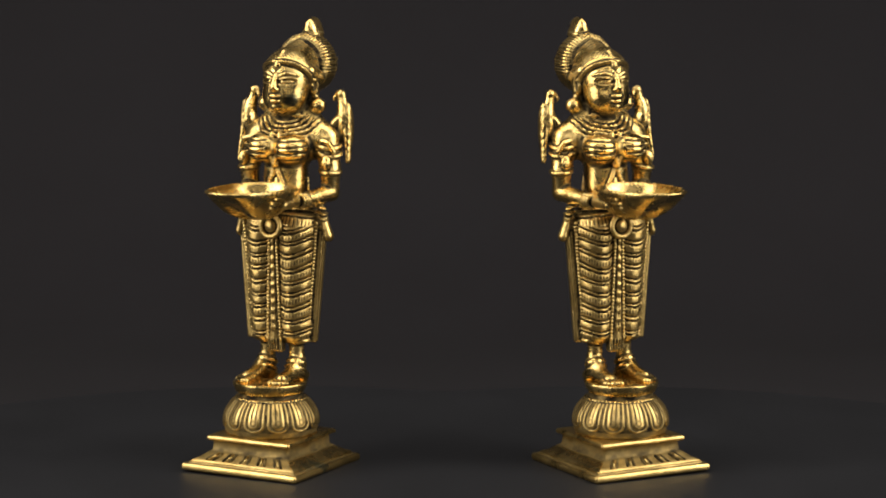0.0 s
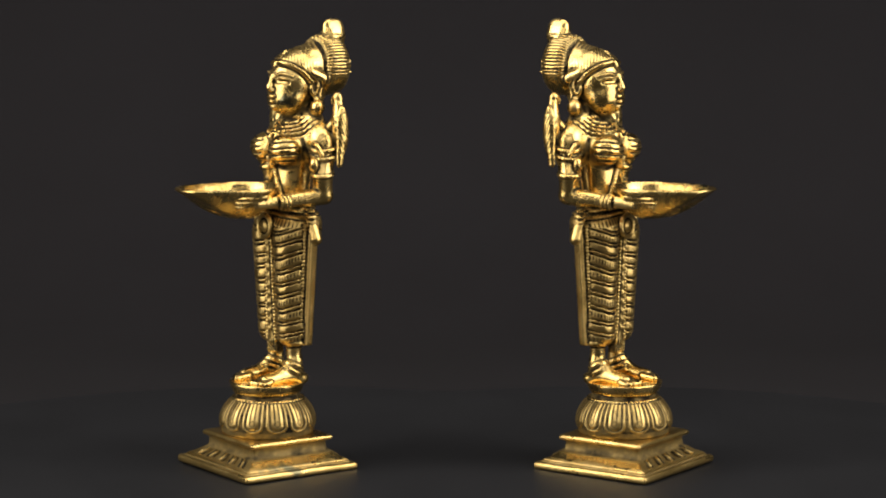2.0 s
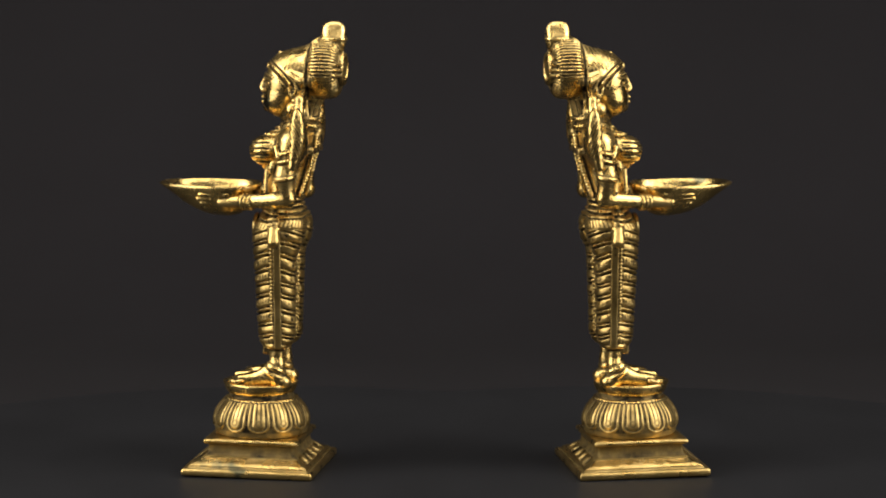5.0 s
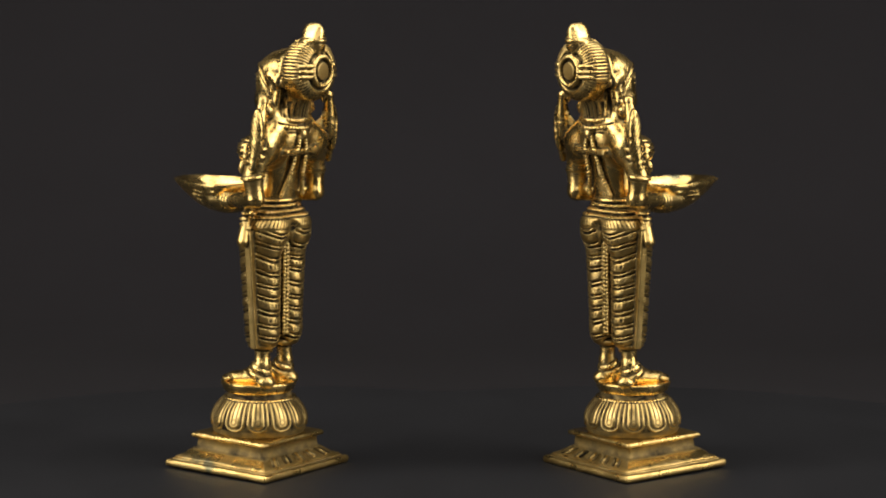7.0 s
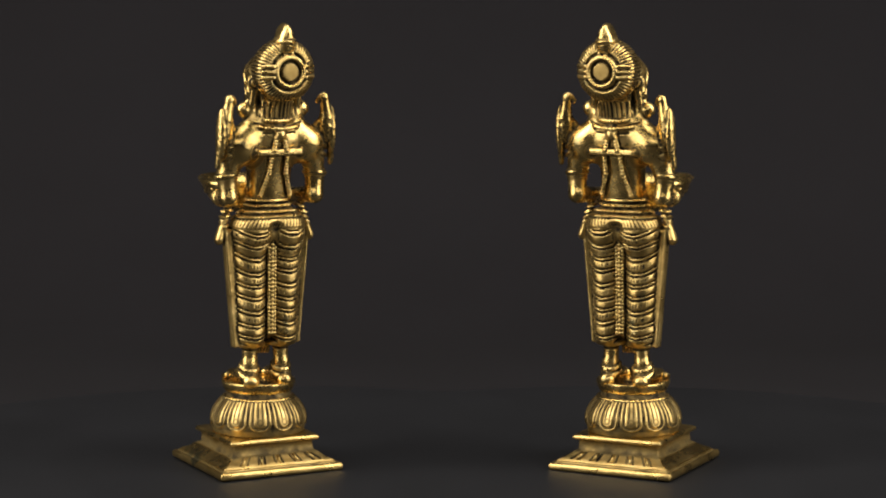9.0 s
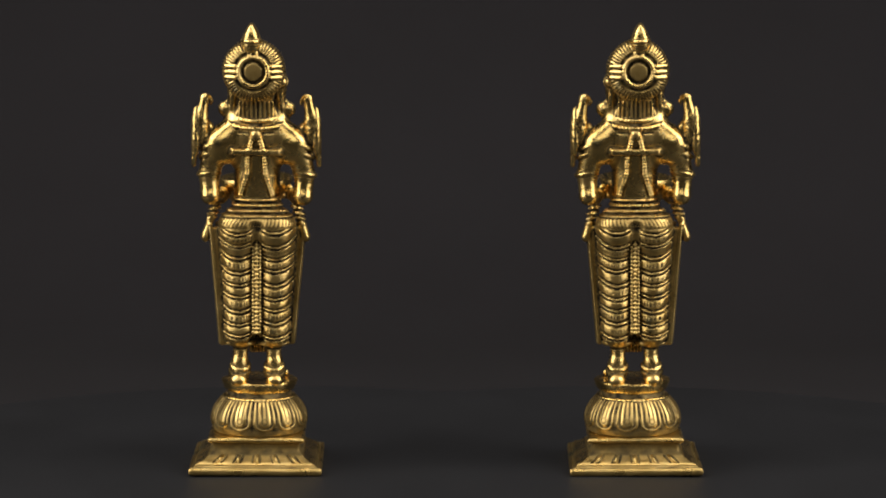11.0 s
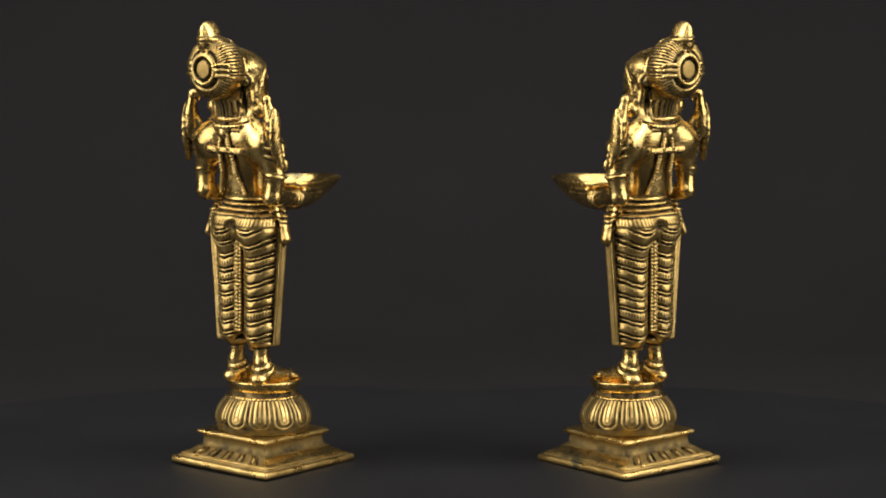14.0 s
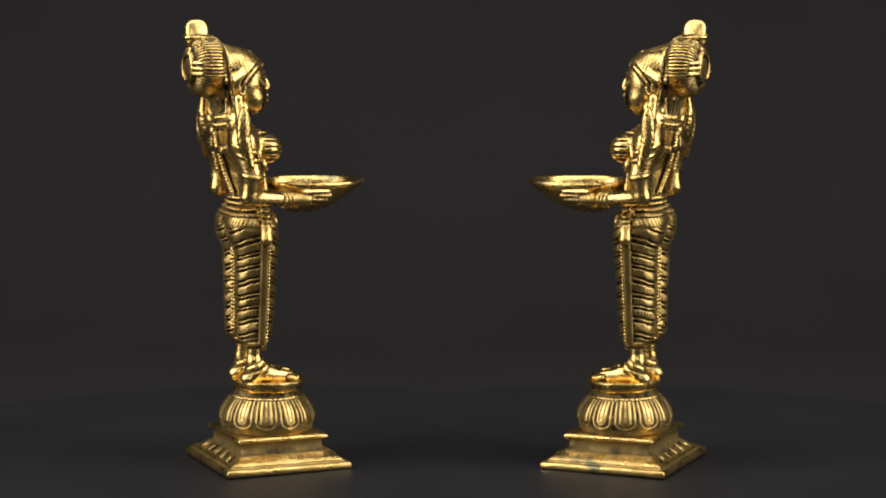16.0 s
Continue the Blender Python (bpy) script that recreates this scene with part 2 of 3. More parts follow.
def figure_field():
    F = Field((-46, -40, 50), (46, 60, 281), 0.5)
    # legs wrapped in draped cloth
    for s in (1, -1):
        F.cap((s * 11.8, 11.8, 146), (s * 10.4, 12.8, 84), 11.6, 9.4, 1.5, 1.0, 1.2)
        F.ell((s * 10.8, 19.8, 149), (11.4, 10.4, 14), 3.0)
        F.ell((s * 11, 14.6, 88), (9.3, 7.6, 9), 3.0)
    F.ell((0, 14.5, 153), (22.8, 14.6, 10.5), 5.0)
    F.cap((0, 32.0, 152), (0, 27.0, 86), 5.0, 4.2, 1.5, cut=True)
    for s in (1, -1):
        xc = s * 11.2

        def folds(x, y, z, xc=xc):
            t = (z - 0.034 * (x - xc) ** 2 + 0.7 * np.sin(z * 0.23 + xc) + 0.1 * np.sin(x * 0.9 + y * 0.5)) / 8.1
            u = t - np.floor(t)
            # engraved fold lines, black and widened to paint in the shade between folds
            lines = np.exp(-((u - 0.07) / 0.085) ** 2) + 0.9 * np.exp(-((u - 0.36) / 0.07) ** 2)
            tick = np.cos(2 * np.pi * (x * 0.9 + y * 0.7 + 2.7 * np.floor(t)) / (1.8 + 0.5 * np.cos(4.1 * np.floor(t)))) * band(u, 0.5, 0.95, 0.1) * (np.cos(2.3 * np.floor(t) + xc) > -0.3)
            w = band(z, 79, 151, 2.0) * band(np.abs(x), 3.0, 40, 1.0)
            return w * (0.30 * np.sin(np.pi * u) + 0.35 * np.exp(-((u - 0.21) / 0.08) ** 2) - 1.35 * lines + 0.16 * tick)

        F.carve((min(0, s * 30), -6, 78), (max(0, s * 30), 40, 152), folds)
    # front and back pleats with beaded borders
    F.cap((0, 3.6, 150), (0, 6.6, 79), 3.9, 5.6, 0.8, 0.95, 0.9)
    F.box((0, 5.6, 76.5), (5.6, 3.0, 5.2), 1.2, k=0.8)
    F.carve((-7, 1, 71), (7, 10, 81), lambda x, y, z: 0.35 * np.cos(2 * np.pi * x / 2.1) * band(z, 70, 80, 1.0))
    F.box((0, 19.5, 117), (2.6, 3.6, 36), 1.2, k=0.8)
    for s in (1, -1):
        F.cap((s * 2.4, 0.2, 150), (s * 4.6, 2.8, 79), 0.8, 0.9, 0.3, ridge=(2.2, 0.3))
        F.cap((s * 0.3, -0.4, 146), (s * 0.9, 1.6, 84), 0.5, 0.6, 0.3, ridge=(5.4, 0.3))
        F.cap((s * 2.0, 23.2, 150), (s * 2.0, 22.8, 84), 0.8, 0.8, 0.3, ridge=(2.2, 0.3))
    F.cap((0, 23.8, 151), (0, 23.2, 84), 1.0, 1.0, 0.3, ridge=(2.6, 0.3))
    F.ell((0, 21, 77), (5.4, 9.5, 8.0), 1.0, cut=True)
    # hanging side panels
    for s in (1, -1):
        py = 0.0 if s > 0 else -4.0
        F.box((s * 21.6, 15.0 + py, 114), (5.0, 2.2, 36.5), 0.9, turn=s * 14, k=0.8, lean=s * 0.085)
        F.cap((s * 29.0, 14.6 + py, 152), (s * 22.4, 14.6 + py, 78.5), 1.05, 0.95, 0.3)
        F.cap((s * 24.8, 11.4 + py, 152), (s * 18.4, 11.8 + py, 78.5), 0.95, 0.9, 0.3, ridge=(2.2, 0.3))
        F.cap((s * 28.4, 17.2 + py, 152), (s * 21.8, 17.0 + py, 78.5), 1.0, 0.9, 0.5)
        ty, tx = (14.8, 31.0) if s > 0 else (11.6, 29.0)
        F.cap((s * (tx - 5.2), ty - 0.6, 163), (s * (tx - 2.6), ty - 0.8, 156), 2.6, 2.9, 1.0, ridge=(3.0, 0.35))
        F.cap((s * (tx - 2.6), ty - 0.6, 156), (s * (tx + 0.8), ty, 144.5), 2.2, 3.4, 0.8, 0.8, 1.1)
    # ankles and feet
    for s in (1, -1):
        F.cap((s * 10.2, 12.5, 84), (s * 10.4, 13.0, 56), 4.7, 4.6, 1.2)
        F.ring((s * 10.5, 12.4, 63.8), (0, 0.45, 1), 5.3, 1.4, 0.3, beads=16, depth=0.12)
        F.ring((s * 10.8, 10.5, 60.4), (0, 0.5, 1), 6.2, 0.9, 0.3)
        F.ring((s * 10.4, 12.8, 78.5), (0, 0, 1), 6.4, 1.5, 0.5, 1.25, 1.05)
        F.ell((s * 11.2, 16.0, 55.5), (5.6, 6.0, 4.5), 2.0)
        F.cap((s * 11.2, 12.0, 58.6), (s * 12.4, -9.0, 55.8), 5.4, 4.0, 2.0, 1.05, 1.0)
        F.cap((s * 11.2, 13.0, 66.0), (s * 11.8, 2.0, 58.6), 4.6, 3.4, 2.0)
        for i in range(5):
            F.cap((s * (8.6 + 2.15 * i), -8.0, 56.0), (s * (8.9 + 2.2 * i), -16.6 + 0.3 * i * i, 55.0), 2.3 - 0.18 * i, 2.1 - 0.2 * i, 0.7)
    # trunk
    F.cap((0, 14.5, 163), (0, 17.5, 188), 11.6, 11.6, 4.0, 1.22, 1.02)
    F.ell((0, 19.5, 201), (21.0, 13.5, 14.0), 5.0)
    F.cap((-22, 23.5, 204.5), (22, 23.5, 204.5), 7.6, 7.6, 4.0)
    F.ell((0, 25, 208), (21, 8.4, 10), 4.0)
    for s in (1, -1):
        F.ell((s * 9.8, 5.2, 198.2), (10.8, 10.0, 9.2), 4.5)
    # striped bodice, necklaces, belt
    F.carve((-24, -8, 188), (24, 12, 207), lambda x, y, z: band(z, 190, 206, 1.5) * band(y, -9, 10, 2.0) * band(np.abs(x), 3.5, 24, 1.0) * (0.15 - 0.8 * (0.5 + 0.5 * np.cos(2 * np.pi * (z - 0.012 * (np.abs(x) - 10) ** 2) / 3.9)) ** 4))

    def chains(x, y, z):
        r = np.sqrt(x ** 2 + ((y - 19) * 0.95) ** 2 + (z - 224) ** 2)
        w = band(r, 11.5, 25.5, 1.0) * band(z, 196, 218, 2.0) * band(y, -9, 24, 2.0)
        bead = np.cos(22 * np.arctan2(x, 30 - y) * r / 12)
        return w * (1.0 * np.cos(2 * np.pi * (r - 11.8) / 3.5) + 0.3 * bead)

    F.carve((-28, -9, 194), (28, 27, 220), chains)

    def girdle(x, y, z):
        zz = z + 0.004 * x * x * (y < 14)
        a = np.arctan2(x, y - 14)
        rows = band(zz, 157.5, 169, 0.8) * (0.85 * np.cos(2 * np.pi * (zz - 158.5) / 3.3) + 0.22 * np.cos(56 * a))
        slant = band(zz, 151.5, 157.0, 0.7) * (0.3 + 0.13 * np.cos(58 * a + zz * 0.9))
        return rows + slant

    F.carve((-30, -8, 146), (30, 36, 171), girdle)
    F.ell((0, 0.5, 150.5), (7.2, 3.2, 7.4), 0.4)
    F.ring((0, -2.4, 150.5), (0, 1, -0.05), 6.6, 1.5, 0.3)
    F.ell((0, -2.6, 150.5), (3.9, 1.6, 4.0), 0.3)
    for s in (1, -1):
        F.cap((s * 2.4, 4.4, 207), (s * 4.4, 0.2, 198), 1.3, 1.5, 0.4, ridge=(2.0, 0.12))
        F.cap((s * 4.4, 0.2, 198), (0, 2.2, 189), 1.5, 1.5, 0.4, ridge=(2.0, 0.12))
        F.cap((0, 4.2, 187), (s * 8.0, 4.4, 169), 1.5, 1.5, 0.5, ridge=(2.2, 0.15))
    F.ell((0, 3.0, 188.5), (2.8, 2.4, 2.8), 0.4)
    # back ties
    F.box((0, 34.0, 198.5), (14.5, 2.0, 1.9), 0.8, k=0.4)
    F.ell((0, 35.4, 209.5), (3.4, 3.0, 4.4), 0.4)
    for s in (1, -1):
        F.cap((s * 2.4, 35.4, 207), (s * 4.2, 34.8, 199.5), 1.4, 1.6, 0.3, ridge=(1.8, 0.25))
        F.cap((s * 5.0, 34.0, 197), (s * 5.6, 30.8, 185), 1.4, 1.4, 0.3, ridge=(2.0, 0.3))
        F.cap((s * 5.6, 30.8, 185), (s * 10.0, 26.8, 171), 1.4, 1.4, 0.3, ridge=(2.0, 0.3))
    # neck, head, face
    F.cap((0, 21.5, 210), (0, 20.5, 230), 8.6, 8.0, 2.5)
    F.ell((0, 17.2, 238.6), (15.0, 14.2, 18.0), 2.0)
    F.ell((0, 13.0, 228.8), (13.8, 11.0, 10.6), 3.0)
    F.cap((0, 3.7, 243.0), (0, 0.9, 235.6), 1.5, 2.1, 0.9)
    F.ell((0, 1.8, 234.3), (3.2, 2.1, 1.7), 0.6)
    F.ell((0, 2.1, 230.5), (4.5, 2.1, 1.4), 0.3)
    F.ell((0, 2.2, 227.4), (3.9, 2.1, 1.45), 0.3)
    F.ell((0, 4.6, 224.0), (3.8, 3.0, 3.0), 1.5)
    F.carve((-5, -2, 228.6), (5, 8, 229.8), lambda x, y, z: -0.7 * np.exp(-((z - 229.0) / 0.4) ** 2) * band(np.abs(x), -1, 4.0, 0.5))
    for s in (1, -1):
        F.cap((s * 3.2, 2.6, 239.6), (s * 11.2, 6.9, 239.2), 2.1, 1.6, 0.4, cut=True)
        F.cap((s * 4.4, 4.4, 239.0), (s * 9.6, 7.2, 238.9), 1.15, 1.0, 0.15)
        F.cap((s * 2.6, 3.9, 240.6), (s * 6.4, 4.5, 241.6), 0.6, 0.6, 0.25)
        F.cap((s * 6.4, 4.5, 241.6), (s * 12.2, 9.4, 240.4), 0.6, 0.5, 0.25)
        F.cap((s * 1.8, 3.7, 242.6), (s * 6.5, 4.6, 244.6), 0.75, 0.75, 0.3)
        F.cap((s * 6.5, 4.6, 244.6), (s * 12.6, 10.0, 243.0), 0.75, 0.5, 0.3)
        F.ell((s * 15.6, 23.5, 236.5), (2.6, 3.6, 6.6), 0.4)
        F.ell((s * 17.4, 22.8, 237), (1.5, 1.8, 4.2), 0.3, cut=True)
        F.cap((s * 15.0, 24, 231), (s * 18.5, 24.5, 227), 1.6, 1.6, 0.5)
        F.ell((s * 18.9, 23.6, 224.0), (4.7, 4.5, 4.7), 0.3)
        F.ring((s * 21.4, 22.2, 224.0), (s, -0.6, 0), 2.7, 0.5, 0.2, beads=10, depth=0.15)
    # hair cap, parting, hair roll at the temples
    sl, (x, y, z) = F.window((-18, 2, 228), (18, 40, 262))
    q = np.sqrt((x / 16.6) ** 2 + ((y - 19.2) / 17.2) ** 2 + ((z - 241.0) / 17.4) ** 2)
    edge = (250.2 - z) * 0.62 - (y - 6.0) * 0.78 + 0.016 * x * x
    F.blend(sl, np.maximum((q - 1) * 16.2, edge), 0.3)

    def hairline(x, y, z):
        e = (250.2 - z) * 0.62 - (y - 6.0) * 0.78 + 0.016 * x * x
        w = band(z, 236, 254, 2.0) * band(y, 0, 24, 2.0)
        strands = 0.09 * np.cos(2 * np.pi * (np.abs(x) * 0.6 + y) / 2.2) * band(e, -30, -3.2, 1.0) * band(y, 4, 34, 3.0) * band(z, 240, 262, 2.0)
        return w * (0.7 * np.exp(-((e + 0.6) / 0.7) ** 2) - 0.8 * np.exp(-((e + 2.4) / 0.45) ** 2) - 0.5 * np.exp(-((e - 0.9) / 0.4) ** 2)) + strands

    F.carve((-19, 0, 232), (19, 36, 262), hairline)
    F.cap((0, 5.6, 250.2), (0, 12.5, 256.8), 1.3, 1.4, 0.4, ridge=(2.0, 0.2))
    F.cap((0, 12.5, 256.8), (0, 26, 258.2), 1.3, 1.4, 0.4, ridge=(2.0, 0.2))
    F.ell((0, 5.2, 249.0), (2.2, 1.6, 2.6), 0.5)
    for s in (1, -1):
        F.cap((s * 14.2, 22, 245), (s * 15.5, 30, 241), 3.2, 4.0, 1.2)
        F.cap((s * 14.0, 28.5, 238), (s * 15.6, 24.5, 217), 2.6, 2.2, 1.5)
    # bun with ribs, back boss, crest and knob
    F.cap((0.6, 24, 246), (0.8, 36, 248.2), 14.0, 15.0, 3.0)
    sl, (x, y, z) = F.window((-20, 28, 226), (20, 58, 268))
    rr = np.sqrt((x - 1.0) ** 2 + np.where(z < 248.2, 1.03 * (z - 248.2), z - 248.2) ** 2)
    d = ((rr / 19.0) ** 2.8 + (np.abs(y - 40.6) / 11.0) ** 3.2) ** (1 / 3.2)
    F.blend(sl, (d - 1) * 12.2, 1.5)

    def ribs(x, y, z):
        dx, dz = x - 1.0, z - 248.2
        r, a = np.sqrt(dx ** 2 + dz ** 2), np.arctan2(dx, dz)
        return (0.14 - 0.62 * (0.5 + 0.5 * np.cos(54 * a)) ** 3) * np.maximum(band(r, 12.8, 22, 1.2) * band(y, 44.6, 58, 2.0) * 0.9, band(y, 30, 56, 2.5) * band(dz, -6, 30, 4.0)) - 0.9 * np.exp(-((y - 31.5) / 0.9) ** 2) * band(r, 10, 22, 1)

    F.carve((-21, 28, 226), (21, 57, 268), ribs)
    F.ring((1.0, 51.3, 248.2), (0, 1, 0), 8.6, 1.7, 0.3, beads=30, depth=0.15)
    sl, (x, y, z) = F.window((-8, 46, 238), (8, 57, 256))
    F.blend(sl, np.maximum(np.sqrt((x - 1.0) ** 2 + (z - 248.2) ** 2) - 5.6, np.abs(y - 49.3) - 3.3), 0.5)
    F.carve((-8, 47, 238), (8, 58, 256), lambda x, y, z: -1.3 * np.exp(-((np.sqrt((x - 1.0) ** 2 + (z - 248.2) ** 2) - 6.4) / 0.75) ** 2) - 0.2 * ((x - 1.0) ** 2 + (z - 248.2) ** 2 < 27))
    F.carve((-14, 46, 234), (16, 58, 263), lambda x, y, z: -1.3 * np.exp(-((np.sqrt((x - 1.0) ** 2 + (z - 248.2) ** 2) - 11.2) / 0.8) ** 2))
    for s in (1, -1):
        for dz in (-3.3, 0.0, 3.3):
            F.cap((1.0 + s * 10.5, 51.3, 248.2 + dz), (1.0 + s * 16.4, 48.2, 248.2 + dz), 1.3, 1.1, 0.2)
            F.cap((1.0 + s * 16.4, 48.0, 248.2 + dz), (1.0 + s * 17.6, 42, 247.0 + dz), 0.7, 0.5, 0.6)
        F.cap((1.2 + s * 2.0, 51.0, 257.4), (1.6 + s * 2.0, 48.0, 264.5), 1.3, 1.3, 0.3, ridge=(2.0, 0.2))
    F.cap((0.4, 22, 252.0), (1.2, 39, 261.0), 5.0, 5.8, 2.0)
    F.carve((-7, 18, 254), (7, 40, 268), lambda x, y, z: 0.35 * np.cos(2 * np.pi * (y + np.abs(x)) / 2.6) * np.cos(2 * np.pi * x / 3.2) * band(y, 19, 38, 1.5))
    F.ell((2.0, 45.4, 266.4), (6.8, 9.0, 1.9), 0.5)
    sl, (x, y, z) = F.window((-8, 36, 262), (8, 56, 279))
    taper = np.clip(1.0 - 0.058 * np.maximum(z - 267.5, 0), 0.1, 1)
    d = ((np.abs(x - 2.2) / (5.7 * taper)) ** 2.2 + (np.abs(y - 45.6) / 7.7) ** 3 + (np.abs(z - 267.5) / 9.6) ** 3) ** (1 / 2.6)
    F.blend(sl, (d - 1) * 4.5, 0.5)
    for s in (1, -1):
        F.cap((s * 7, 24.5, 219.5), (s * 23, 25.0, 203.5), 7.0, 7.6, 4.0)
        F.ell((s * 20.6, 24.8, 201), (9.4, 8.0, 11), 5.0)
    F.carve((-19, 26, 203), (19, 44, 222), lambda x, y, z: -0.75 * band(np.abs(x), 2.5, 17, 1.5) * (np.exp(-((z - 213.5 - 0.012 * x * x) / 0.55) ** 2) + np.exp(-((z - 209.8 - 0.004 * x * x) / 0.5) ** 2) * (np.abs(x) < 11)))
    # nape hair
    F.cap((0, 30.5, 232), (0, 27.5, 214), 8.6, 9.2, 3.0, 1.1, 0.8)
    F.cap((0, 33.0, 237), (0, 28.5, 222), 9.0, 7.6, 2.0, 1.05, 0.8)
    F.carve((-14, 29, 213), (14, 48, 230), lambda x, y, z: 0.5 * np.cos(2 * np.pi * x / 2.6) * band(z, 219, 230, 1.5) * band(y, 30, 50, 1))
    F.ring((0, 26.0, 215.6), (0, 0.2, 1), 13.4, 1.2, 0.3, 1.1, 0.85, beads=44, depth=0.2)
    F.ring((0, 26.5, 219), (0, 0.15, 1), 10.6, 1.2, 0.3, 1.05, 0.85, beads=40, depth=0.2)
    # arms
    for s in (1, -1):
        F.cap((s * 24.6, 24.5, 203), (s * 29.0, 21.0, 184), 7.8, 6.4, 2.5)
        F.cap((s * 29.2, 21.0, 184), (s * 28.3, 22.0, 171.5), 6.0, 5.6, 1.5)
        F.cap((s * 28.3, 22.5, 170.6), (s * 23.0, -3.0, 168.0), 5.6, 4.0, 1.5)
        F.ring((s * 29.2, 20.8, 184.0), (s * 0.1, -0.1, 1), 6.4, 1.2, 0.5, beads=26, depth=0.08)
        F.ring((s * 27.4, 22.6, 195.5), (s * 0.2, -0.25, 1), 7.3, 1.2, 0.4, beads=26, depth=0.08)
        F.ring((s * 26.6, 23.4, 200.5), (s * 0.2, -0.25, 1), 7.7, 1.2, 0.4)
        F.ell((s * 29.5, 14.0, 189.8), (3.6, 2.6, 4.6), 0.4)
        F.ring((s * 29.5, 12.4, 189.6), (s * 0.3, 1, 0), 2.0, 0.6, 0.2)
        F.cap((s * 22.0, 17.0, 204), (s * 30.0, 16.0, 202), 1.4, 1.4, 0.3)
        F.cap((s * 30.0, 16.0, 202), (s * 33.0, 18.0, 196), 1.4, 1.4, 0.3)
        for i in range(3):
            F.ring((s * (23.9 - 0.45 * i), -0.8 - 2.4 * i, 167.6), (s * 0.25, 1, 0.1), 4.0, 1.1, 0.3)
        # palm and fingers laid along the bowl
        F.cap((s * 22.4, -6.0, 168.2), (s * 19.0 + 1.6, -20.0, 166.8), 3.6, 3.2, 1.5, 0.7, 1.0)
        for i in range(4):
            zf = 171.6 - 2.7 * i
            xf = (21.0, 19.2, 17.0, 14.2)[i]
            F.cap((s * xf + 2.0, -16.0, zf), (s * (xf - 1.4) + 2.0, -35.0 + 1.8 * abs(i - 1), zf - 0.4), 1.7, 1.35, 0.3)
    # parrots behind the shoulders, tails slanting forwards and out
    for s in (1, -1):
        slant = 0.17 if s > 0 else 0.24

        def at(x, y, z, slant=slant, s=s):
            return (s * (x + 0.05 * (231 - z)), y - slant * (231 - z), z)

        F.cap(at(31.4, 30.8, 229.5), at(32.6, 32.0, 219), 2.7, 4.0, 1.5)
        F.ell(at(33.0, 32.6, 214), (4.4, 4.4, 11.5), 2.0)
        F.ell(at(35.4, 33.6, 211), (2.9, 4.4, 15), 0.3)
        F.cap(at(35.6, 34.0, 206), at(36.0, 34.4, 190.5), 3.0, 1.9, 1.0, 0.8, 1.2)
        F.ell(at(31.0, 30.4, 231.0), (3.1, 3.0, 3.0), 0.6)
        F.cap(at(28.8, 30.0, 231.4), at(27.0, 29.6, 228.8), 1.5, 1.1, 0.5)
        F.cap(at(27.0, 29.6, 228.8), at(27.4, 29.6, 226.8), 1.1, 0.6, 0.4)
        F.carve((min(s * 33, s * 43), 18, 193), (max(s * 33, s * 43), 38, 219), lambda x, y, z: 0.08 * np.cos(2 * np.pi * (z * 0.45 + y) / 2.3))
        F.cap(at(30.6, 33.0, 216), at(29.0, 33.4, 192), 2.4, 1.9, 1.0, ridge=(2.6, 0.15))
        F.cap(at(27.5, 30, 213), at(31.0, 31.0, 218), 2.6, 2.2, 1.0)
    return F


FIGURE = figure_field()


def bowl_bm(sx):
    """A leaf-shaped lamp bowl: round at the holder's side, drawn out to a point in front."""
    bm = bmesh.new()
    n, m = 72, 16

    def outline(a):
        c, s = math.cos(a), math.sin(a)
        y = -20.0 + (21.5 * c if c > 0 else 43.4 * c)
        wide = 23.6 * (abs(s) ** (1.0 if c > 0 else 0.82))
        return (math.copysign(wide, s) if abs(s) > 1e-6 else 0.0), y

    def shell(inset, floor_z, rim):
        rows = []
        for j in range(m + 1):
            t = j / m
            row = []
            for i in range(n):
                a = 2 * math.pi * i / n
                x, y = outline(a)
                lip = max(0.0, -math.cos(a))
                k = t * (1 - inset / 24.0)
                prof = t ** (2.6 - 1.4 * lip ** 8)
                aside = 3.0 * min(1.0, 1.0 + (y + 20.0) / 42.4)
                zr = 176.8 - 0.8 * lip ** 3 + rim - 0.7 * abs(math.sin(a))
                row.append(bm.verts.new((sx * (x * k + aside) / 1000, (-20.0 + (y + 20.0) * k) / 1000, (floor_z + (zr - floor_z) * prof) / 1000)))
            rows.append(row)
        for a, b in zip(rows, rows[1:]):
            for i in range(n):
                bm.faces.new((a[i], a[(i + 1) % n], b[(i + 1) % n], b[i]))
        return rows

    out = shell(0.0, 156.6, 0.0)
    inn = shell(1.7, 158.6, 0.3)
    mid = []
    for i in range(n):
        v = (out[-1][i].co + inn[-1][i].co) / 2
        v.z += 0.0007
        mid.append(bm.verts.new(v))
    for i in range(n):
        j = (i + 1) % n
        bm.faces.new((out[-1][i], out[-1][j], mid[j], mid[i]))
        bm.faces.new((mid[i], mid[j], inn[-1][j], inn[-1][i]))
    bmesh.ops.remove_doubles(bm, verts=bm.verts, dist=1e-5)
    bmesh.ops.recalc_face_normals(bm, faces=bm.faces)
    return bm


